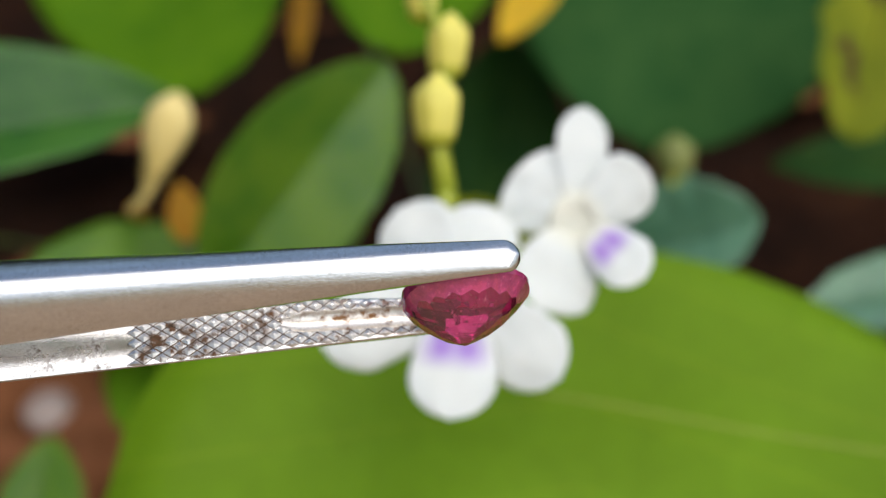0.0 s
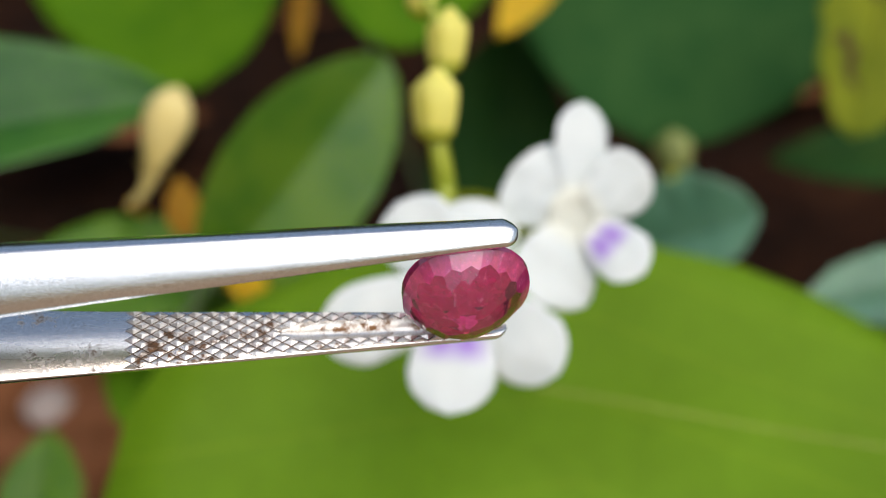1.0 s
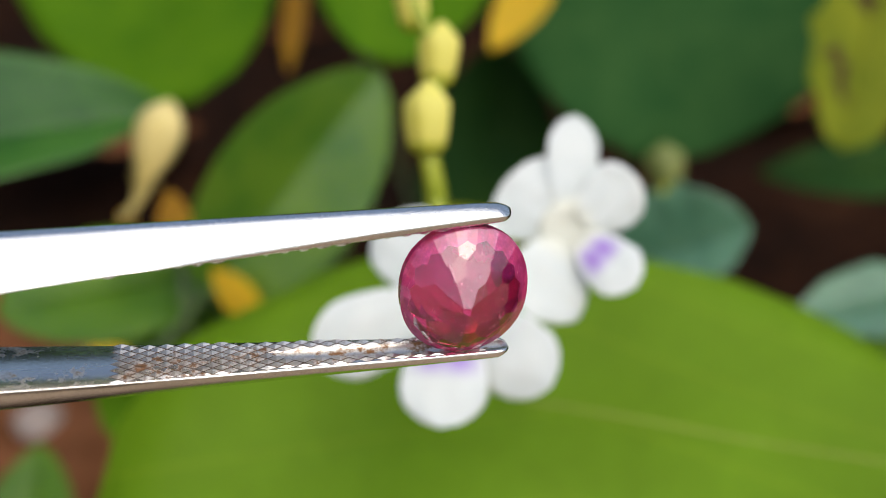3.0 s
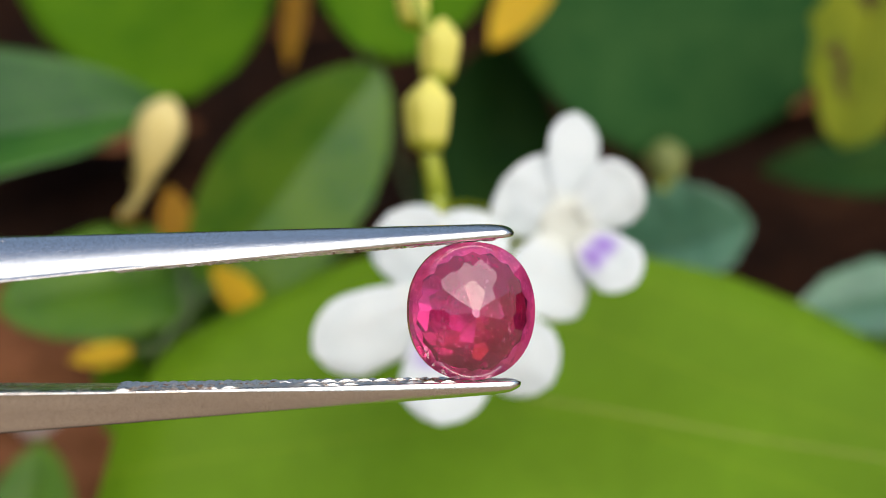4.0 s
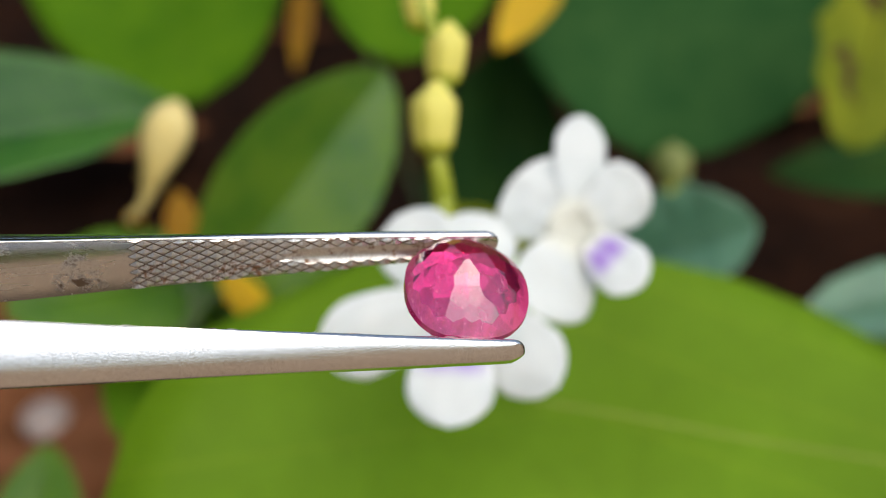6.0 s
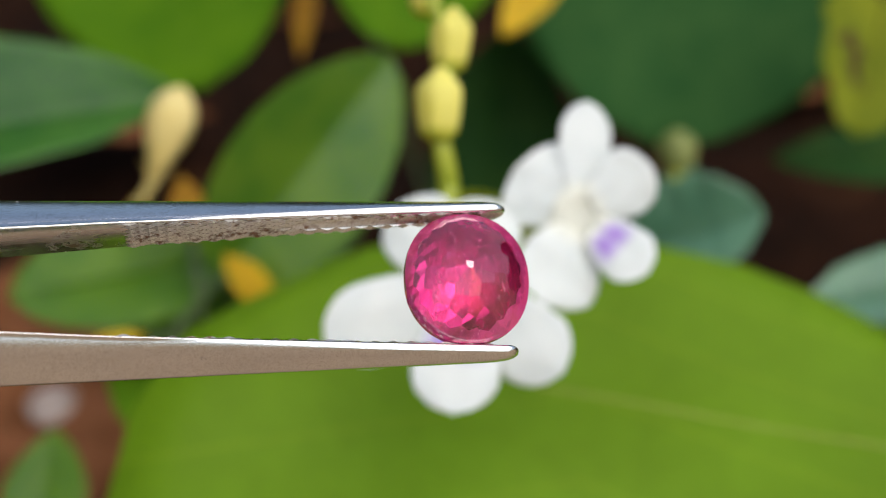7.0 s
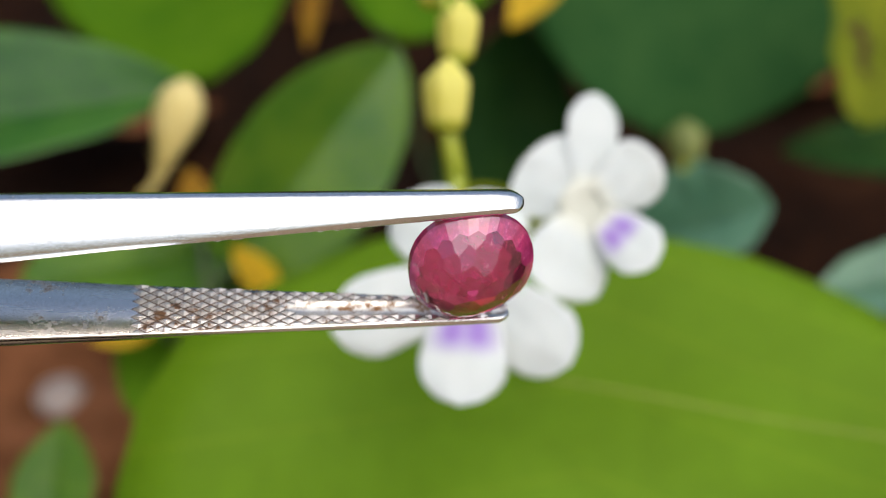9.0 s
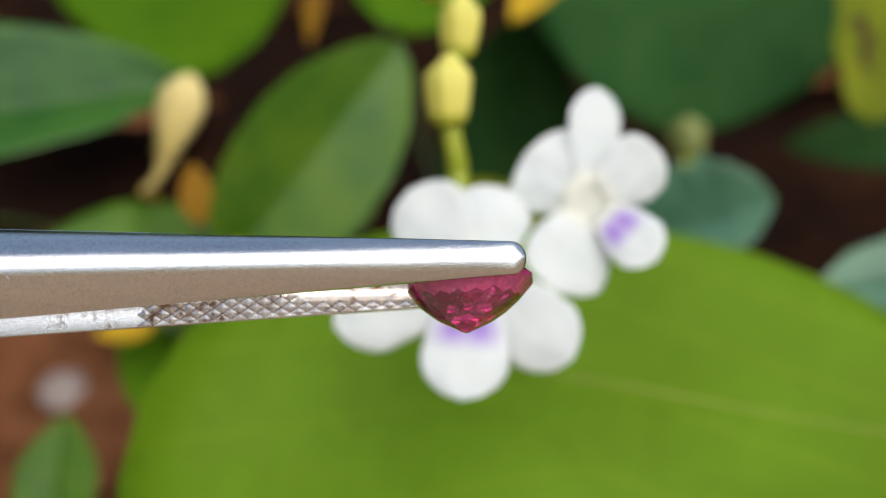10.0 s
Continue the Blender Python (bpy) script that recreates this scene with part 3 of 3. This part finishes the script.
def seedling():
    root = Vector((0.0540, 0.2686, 0.0000))
    p = empty("seedling", root)
    tagged(p, "small seedling with a blue-green leaf and a pale bud", "plant")
    r = tuple(root)
    leaf(p, (0.0246, 0.1388, 0.0790), (0.0405, 0.1345, 0.0872), 0.0140, LEAF_BLUE, (0.1, -0.68, 0.72), r, peak=0.55, blunt=0.6, fold=0.4, ragged=0.35, seed=31, label="blue-green leaf with an uneven edge")
    bud(p, (0.0327, 0.1505, 0.0846), (0.0325, 0.1535, 0.0898), 0.0026, BUD_PALE, "pale yellow-green bud")
    part("stalk", tube_bm([Vector(v) - root for v in ((0.0318, 0.1477, 0.0858), (0.0331, 0.1532, 0.0754), r)], (0.0008, 0.0009, 0.0012)), STEM, p)
    return p


seedling()


def litter():
    rnd = random.Random(5)
    first = None
    spots = [(-0.0239, 0.3140, 0.0000), (-0.0696, 0.4030, 0.0000), (-0.1646, 0.4640, 0.0000), (-0.0485, 0.4379, 0.0000)]
    # broad leaves; some stand in for sunlit patches of reddish soil
    large = [((-0.0908, 0.2147, 0.0000), 0.105, 0.072, 200), ((-0.0726, 0.1880, 0.0000), 0.085, 0.060, 250), ((-0.0927, 0.1829, 0.0000), 0.085, 0.060, 120), ((0.1060, 0.3520, 0.0000), 0.050, 0.032, 35), ((0.1150, 0.3660, 0.0000), 0.060, 0.040, 150), ((-0.1020, 0.3140, 0.0000), 0.070, 0.040, 20)]
    for k, ((x, y, _), length, width, turn) in enumerate(large):
        ob = part("fallen_leaf", blade_bm(length, width, 0.45, 0.8, 0.10, 0.02, 0.0004, 0.05, 24, 14, 70 + k), LITTER)
        ob.matrix_basis = Matrix.Translation((x, y, 0.010 + 0.002 * k)) @ pose(0, 0, 0, 0, 4, turn) @ Matrix.Translation((-length / 2, 0, 0))
        part("midrib", tube_bm([(length * u, 0, -0.02 * length * u * u - 0.035 * width * (1 - u) + 0.0003) for u in (0, 0.3, 0.6, 0.95)], (0.0012, 0.0010, 0.0007, 0.0003), 6, 3), LITTER, ob)
        tagged(ob, "broad flat reddish-brown leaf shape for litter and for brighter patches of soil", "leaf", group="fallen leaves on the soil")
    for k, (x, y, _) in enumerate(spots):
        length, width = rnd.uniform(0.022, 0.042), rnd.uniform(0.012, 0.02)
        ob = part("fallen_leaf", blade_bm(length, width, 0.45, 0.8, 0.25, -0.1, 0.0004, 0.08, 14, 8, 40 + k), LITTER)
        ob.matrix_basis = pose(x - length / 2, y, 0.006, rnd.uniform(-12, 12), rnd.uniform(-10, 10), rnd.uniform(0, 360))
        part("midrib", tube_bm([(length * u, 0, 0.1 * length * u * u - 0.035 * width * (1 - u) + 0.0003) for u in (0, 0.3, 0.6, 0.95)], (0.0008, 0.0007, 0.0005, 0.0002), 6, 3), LITTER, ob)
        tagged(ob, "curled brown dead leaf lying on the soil", "leaf", group="fallen leaves on the soil")
    bm = bmesh.new()
    bmesh.ops.create_icosphere(bm, subdivisions=3, radius=0.0050)
    for v in bm.verts:
        v.co *= 1 + 0.18 * noise.noise(v.co * 220)
        v.co.z *= 0.7
    x, y = -0.0765, 0.1860
    ob = part("pebble", bm, PEBBLE)
    ob.location = (x, y, 0.016)
    tagged(ob, "small rounded grey pebble on the soil", "stone")


litter()


def hedge():
    """Dense foliage added out of view; closes the bed and darkens reflections."""
    rnd = random.Random(9)
    bm = bmesh.new()
    nx, nz = 80, 24
    grid = [[bm.verts.new((-2.4 + 4.8 * i / nx, 1.25 + 0.10 * noise.noise((i * 0.35, k * 0.35, 2.0)) + 0.25 * max(0, k / nz - 0.6), -0.02 + 0.5 * k / nz * (1 + 0.08 * noise.noise((i * 0.3, 7.0, 0.0))))) for i in range(nx + 1)] for k in range(nz + 1)]
    for a, b in zip(grid, grid[1:]):
        for i in range(nx):
            bm.faces.new((a[i], a[i + 1], b[i + 1], b[i]))
    for _ in range(1800):
        c = Vector((rnd.uniform(-2.4, 2.4), rnd.uniform(1.05, 1.28), rnd.uniform(0.0, 0.52)))
        m = Matrix.Translation(c) @ Euler([rnd.uniform(0, 6.3) for _ in range(3)]).to_matrix().to_4x4()
        h, w = rnd.uniform(0.03, 0.06), rnd.uniform(0.012, 0.025)
        v = [bm.verts.new(m @ Vector(p)) for p in ((-h, 0, 0), (0, -w, 0.006), (h, 0, 0), (0, w, 0.006))]
        bm.faces.new(v[:3]); bm.faces.new((v[0], v[2], v[3]))
    ob = part("hedge", bm, LEAF_UNSEEN_HEDGE)
    return tagged(ob, "added unseen low blue-green hedge behind the flower bed, darkening low reflections", "hedge", kind="stuff")


hedge()


# ---- tweezers: x towards the tips, y across the gap, z towards the camera; metres ----
MM = 0.001


def inner_upper(x):
    return (3.36 + 0.082 * x) if x > -26 else 1.228 - 2.1 * ((-26 - x) / 99) ** 1.5


def inner_lower(x):
    return (-3.10 - 0.002 * x) if x > -26 else -3.048 + 2.1 * ((-26 - x) / 99) ** 1.5


def breadth(x):
    return 1.70 - 0.115 * x if x > -58 else 8.37


def thickness(x):
    return min(2.75, 0.86 - 0.055 * x)


def crown_curve(steps=16):
    """A rounded outer face: steep at the edge, broad and even across the shoulder, level on top."""
    u, v, out = 0.0, 0.0, []
    for k in range(steps):
        c = 2 * (k + 0.5) / steps - 1
        a = radians(59 + 31 * (0.6 * c ** 3 + 0.4 * c))
        u, v = u + math.sin(a), v + math.cos(a)
        out.append((u, v))
    return [(p / u, q / v) for p, q in out[:-1]]


CROWN = crown_curve()


def arm_bm(inner, sign, tip):
    bm = bmesh.new()
    xs = []
    for k in range(9):
        xs.append(tip - 0.62 * (1 - math.sin(math.pi / 2 * (1 - k / 8.0))))
    x = tip - 0.75
    while x > -44:
        xs.append(x)
        x -= 0.5 if x > -9.5 else 1.2
    while x > -125:
        xs.append(x)
        x -= 5.0
    xs.append(-125.0)
    rings = []
    for x in xs:
        b, t = breadth(x) / 2, thickness(x)
        e = max(0.0, (x - (tip - 0.62)) / 0.62)
        round_end = math.sqrt(max(0.0, 1 - e * e))
        b = (b - 0.62) + 0.62 * round_end if e > 0 else b
        f = max(0.0, (x - (tip - 1.6)) / 1.6)
        t *= 1 - 0.22 * f * f
        base = 0.0
        if e > 0:
            base = 0.24 * t * (1 - round_end)
            t *= 0.66 + 0.34 * round_end
        sink = 0.09 * min(1.0, max(0.0, (x + 21.0) / 4.6))
        g = 0.0 if x < -9.2 else min(1.0, (x + 9.2) / 1.2)
        gw, gd = min(0.50 * g + 0.01, 0.55 * b), 0.26 * g * (1 if e == 0 else round_end ** 2)
        ch = 0.07
        half = [(0.0, sink + base + gd), (gw * 0.55, sink + base + gd * 0.8), (gw, sink + base + gd * 0.12), (gw + 0.02, sink + base), (max(gw + 0.03, b - ch), sink + base), (b, sink + base + ch)]
        lo = sink + base + ch
        lo += 0.26 * min(1.0, max(0.0, (x + 14) / 10)) * (1 - min(1.0, e))
        half.append((b * 0.995, lo))
        for u, v in CROWN:
            half.append((b * 0.995 * (1 - u), lo + (t - lo) * v))
        half.append((0.0, t))
        ring = [(w, h) for w, h in half] + [(-w, h) for w, h in half[-2:0:-1]]
        y0 = inner(x)
        rings.append([bm.verts.new((x * MM, (y0 + sign * h) * MM, w * MM)) for w, h in ring])
    n = len(rings[0])
    for r, s in zip(rings, rings[1:]):
        for k in range(n):
            f = bm.faces.new((r[k], r[(k + 1) % n], s[(k + 1) % n], s[k]))
            f.material_index = 2 if (k < 3 or k >= n - 3) and s[0].co.x > -0.0094 else 1 if k < 4 or k >= n - 4 else 0
    bm.faces.new(rings[0]); bm.faces.new(rings[-1][::-1])
    bmesh.ops.recalc_face_normals(bm, faces=bm.faces)
    return bm


def knurl_bm(inner, sign, tip):
    """Rows of small blunt pyramids on the gripping face, either side of the channel."""
    bm = bmesh.new()
    px, pz, high = 0.84, 0.56, 0.11
    i = 0
    x = -15.9
    while x < tip - 0.8:
        for j in range(-5, 6):
            z = (j + (0.5 if i % 2 else 0.0)) * pz
            room = breadth(x) / 2 - 0.06
            hole = 0.0 if x < -9.0 else 0.50 * min(1.0, (x + 9.2) / 1.2)
            lo, hi = z - pz / 2, z + pz / 2
            if abs(z) > room or (hole and abs(z) < hole):
                continue
            ring = []
            for dx, dz in ((-px / 2, 0), (0, -pz / 2), (px / 2, 0), (0, pz / 2)):
                ring.append((x + dx, max(-room, min(room, z + dz))))
            if hole:
                ring = [(a, max(hole, b) if z > 0 else min(-hole, b)) for a, b in ring]
            zc = max(-room + 0.08, min(room - 0.08, z))
            def level(shrink, depth):
                return [bm.verts.new(((x + (a - x) * shrink) * MM, (inner(x + (a - x) * shrink) + sign * depth) * MM, (zc + (b - zc) * shrink) * MM)) for a, b in ring]
            rim, foot, top = level(1.0, 0.086), level(0.88, 0.082), level(0.20, 0.095 - high)
            for k in range(4):
                q = (k + 1) % 4
                bm.faces.new((rim[k], rim[q], foot[q], foot[k])).material_index = 1
                bm.faces.new((foot[k], foot[q], top[q], top[k]))
            bm.faces.new(top)
        x += px / 2
        i += 1
    bmesh.ops.remove_doubles(bm, verts=bm.verts[:], dist=0.00003)
    bmesh.ops.recalc_face_normals(bm, faces=bm.faces)
    return bm


def tweezers():
    t = empty("tweezers")
    tagged(t, "worn stainless steel tweezers with knurled, rust-stained tips holding the gemstone", "tweezers")
    for inner, sign, tip in ((inner_upper, 1, 2.12), (inner_lower, -1, 2.46)):
        a = part("arm", arm_bm(inner, sign, tip), STEEL, t)
        a.data.materials.append(STEEL_INNER)
        a.data.materials.append(STEEL_GROOVE)
        grip = part("knurled_face", knurl_bm(inner, sign, tip), STEEL_KNURL, a, "knurled grip face with brown rust stains", smooth=False)
        grip.data.materials.append(GRIME)
    bm = tube_bm([(-0.1252, -0.0034, 0), (-0.1252, 0.0015, 0)], (0.004, 0.004), 20, 2)
    part("rivet", bm, STEEL, t)
    return t


TWEEZERS = tweezers()


def cut_stone():
    """An oval prism ground down facet by facet, as a cutter does; in millimetres, back towards +z."""
    ax, ay, cy, slant = 3.05, 3.25, 0.13, -0.105
    rnd = random.Random(12)
    bm = bmesh.new()
    low, high = [], []
    for k in range(72):
        a = 2 * math.pi * k / 72
        c, d = (math.copysign(abs(w) ** 0.90, w) for w in (math.cos(a), math.sin(a)))
        low.append(bm.verts.new((ax * c, cy + ay * d, -3.0)))
        high.append(bm.verts.new((ax * c, cy + ay * d, 3.5)))
    for k in range(72):
        q = (k + 1) % 72
        bm.faces.new((low[k], low[q], high[q], high[k]))
    bm.faces.new(low[::-1]); bm.faces.new(high)

    def grind(point, normal):
        geom = bm.verts[:] + bm.edges[:] + bm.faces[:]
        res = bmesh.ops.bisect_plane(bm, geom=geom, plane_co=point, plane_no=normal, clear_outer=True, dist=1e-5)
        rim = [e for e in res["geom_cut"] if isinstance(e, bmesh.types.BMEdge)]
        if len(rim) > 2:
            bmesh.ops.contextual_create(bm, geom=rim)

    # tiers of facets: count, radius and height at the outer and the inner edge, turn, unevenness
    tiers = [
        (36, 1.000, 0.66, 0.860, 1.18, 0.5, 0.003),
        (18, 0.860, 1.18, 0.690, 1.68, 0.5, 0.008),
        (12, 0.690, 1.68, 0.420, 2.28, 0.4, 0.016),
        (9, 0.420, 2.28, 0.000, 2.92, 0.15, 0.020),
        (24, 1.000, 0.14, 0.860, -0.28, 0.0, 0.004),
        (16, 0.860, -0.28, 0.620, -0.78, 0.5, 0.006),
    ]
    for count, r0, z0, r1, z1, turn, uneven in tiers:
        for k in range(count):
            a = 2 * math.pi * (k + turn + rnd.uniform(-8, 8) * uneven) / count
            dz = rnd.uniform(-2, 2) * uneven
            def at(r, z):
                return Vector((slant * max(z, 0) + r * ax * math.cos(a), cy + r * ay * math.sin(a), z + dz))
            outer, inner = at(r0, z0), at(r1, z1)
            along = Vector((-ax * math.sin(a), ay * math.cos(a), 0))
            normal = along.cross(inner - outer).normalized()
            if normal.z * (z1 - z0) < 0:
                normal = -normal
            grind(outer, normal)
    grind((0, 0, -0.76), (0.01, 0.01, -1))
    grind((-0.30, cy, 2.84), (-0.06, 0.05, 1))
    # worn facet edges
    sharp = [e for e in bm.edges if len(e.link_faces) == 2 and e.calc_face_angle() > radians(7)]
    bmesh.ops.bevel(bm, geom=sharp, offset=0.022, segments=1, affect='EDGES', clamp_overlap=True)
    bmesh.ops.recalc_face_normals(bm, faces=bm.faces)
    return bm


def gemstone():
    """An oval stone held at its girdle, its faceted back towards +z and its table towards -z."""
    g = empty("gemstone")
    tagged(g, "faceted oval pink-red transparent gemstone held between tweezer tips", "gemstone")
    def zone(keep):
        bm = cut_stone()
        gone = []
        for f in bm.faces:
            h = f.calc_center_median().z
            kind = "girdle" if abs(f.normal.z) < 0.25 or 0.40 < h < 1.12 else "table" if f.normal.z < -0.985 else "pavilion" if h > 0.4 else "crown"
            if kind != keep:
                gone.append(f)
        bmesh.ops.delete(bm, geom=gone, context='FACES')
        bmesh.ops.scale(bm, vec=(MM, MM, MM), verts=bm.verts[:])
        return bm
    part("pavilion", zone("pavilion"), GEM, g, "deep faceted back of the stone", smooth=False)
    part("crown", zone("crown"), GEM, g, "low faceted front of the stone", smooth=False)
    part("table", zone("table"), GEM, g, "flat polished top facet", smooth=False)
    part("girdle", zone("girdle"), GIRDLE, g, "pink rim of the stone, transmitted light put into its paler colour", smooth=False)
    # needles and crystals caught inside the stone
    rnd = random.Random(31)
    bm = bmesh.new()
    for k in range(45):
        r, a = 2.3 * math.sqrt(rnd.random()), rnd.uniform(0, 6.283)
        c = Vector((r * math.cos(a) - 0.1, 0.13 + r * math.sin(a), 0))
        c.z = rnd.uniform(0.0, 0.4 + 2.0 * (1 - (r / 2.9) ** 1.6))
        m = Matrix.Translation(c) @ Euler([rnd.uniform(0, 6.3) for _ in range(3)]).to_matrix().to_4x4()
        h, w = (rnd.uniform(0.10, 0.30), 0.010) if k % 3 else (rnd.uniform(0.03, 0.08), rnd.uniform(0.03, 0.06))
        v = [bm.verts.new((m @ Vector(p)) * MM) for p in ((-h, 0, 0), (0, -w, -w), (0, w, -w), (0, 0, w), (h, 0, 0))]
        for i, j in ((1, 2), (2, 3), (3, 1)):
            bm.faces.new((v[0], v[j], v[i])); bm.faces.new((v[4], v[i], v[j]))
    part("inclusions", bm, INCLUSION, g, "pale needles and tiny crystals inside the stone", smooth=False)
    return g


GEMSTONE = gemstone()


def motions():
    rows = [
    (0, pose(0.00102, 0.04904, 0.12944, 126.14, 1.16, 8.19)),
    (0.5, pose(0.00112, 0.04884, 0.12915, 120.62, 1.00, 8.31)),
    (1, pose(0.00107, 0.04890, 0.12946, 109.70, 2.15, 7.95)),
    (1.5, pose(0.00102, 0.04873, 0.13034, 108.21, 2.12, 8.29)),
    (2, pose(0.00108, 0.04827, 0.13060, 97.19, 2.87, 8.87)),
    (2.5, pose(0.00121, 0.04833, 0.13038, 90.17, 2.85, 9.41)),
    (2.7, pose(0.00127, 0.04837, 0.13050, 89.85, 2.83, 9.70)),
    (3.8, pose(0.00141, 0.04801, 0.12969, 64.66, 4.40, 10.08)),
    (4, pose(0.00169, 0.04793, 0.12909, 60.69, 4.92, 8.89)),
    (4.5, pose(0.00153, 0.04885, 0.12884, 53.43, 5.53, 8.65)),
    (5, pose(0.00111, 0.04963, 0.12872, 36.17, 5.23, 7.85)),
    (5.2, pose(0.00105, 0.04961, 0.12854, 29.88, 5.07, 7.33)),
    (5.75, pose(0.00116, 0.04987, 0.12872, 16.67, 4.79, 7.32)),
    (6.3, pose(0.00128, 0.05012, 0.12889, 18.45, 4.50, 7.30)),
    (6.5, pose(0.00133, 0.05002, 0.12903, 24.98, 5.07, 7.37)),
    (7, pose(0.00095, 0.04960, 0.12908, 42.32, 6.01, 8.00)),
    (7.5, pose(0.00131, 0.04970, 0.12942, 60.75, 6.01, 8.36)),
    (7.7, pose(0.00123, 0.04996, 0.12983, 61.45, 6.07, 9.36)),
    (8, pose(0.00097, 0.05029, 0.12930, 68.39, 6.33, 9.51)),
    (8.5, pose(0.00096, 0.05047, 0.12918, 84.97, 5.91, 9.51)),
    (9, pose(0.00080, 0.05032, 0.12948, 100.29, 5.35, 8.58)),
    (9.3, pose(0.00085, 0.05023, 0.12915, 111.12, 5.21, 7.76)),
    (9.5, pose(0.00093, 0.05033, 0.12912, 121.05, 4.16, 7.10)),
    (9.8, pose(0.00086, 0.05037, 0.12900, 129.84, 3.82, 6.72)),
    (10, pose(0.00069, 0.04981, 0.12865, 135.86, 3.47, 6.87)),
    ]
    walk(TWEEZERS, rows)
    walk(GEMSTONE, rows)


motions()
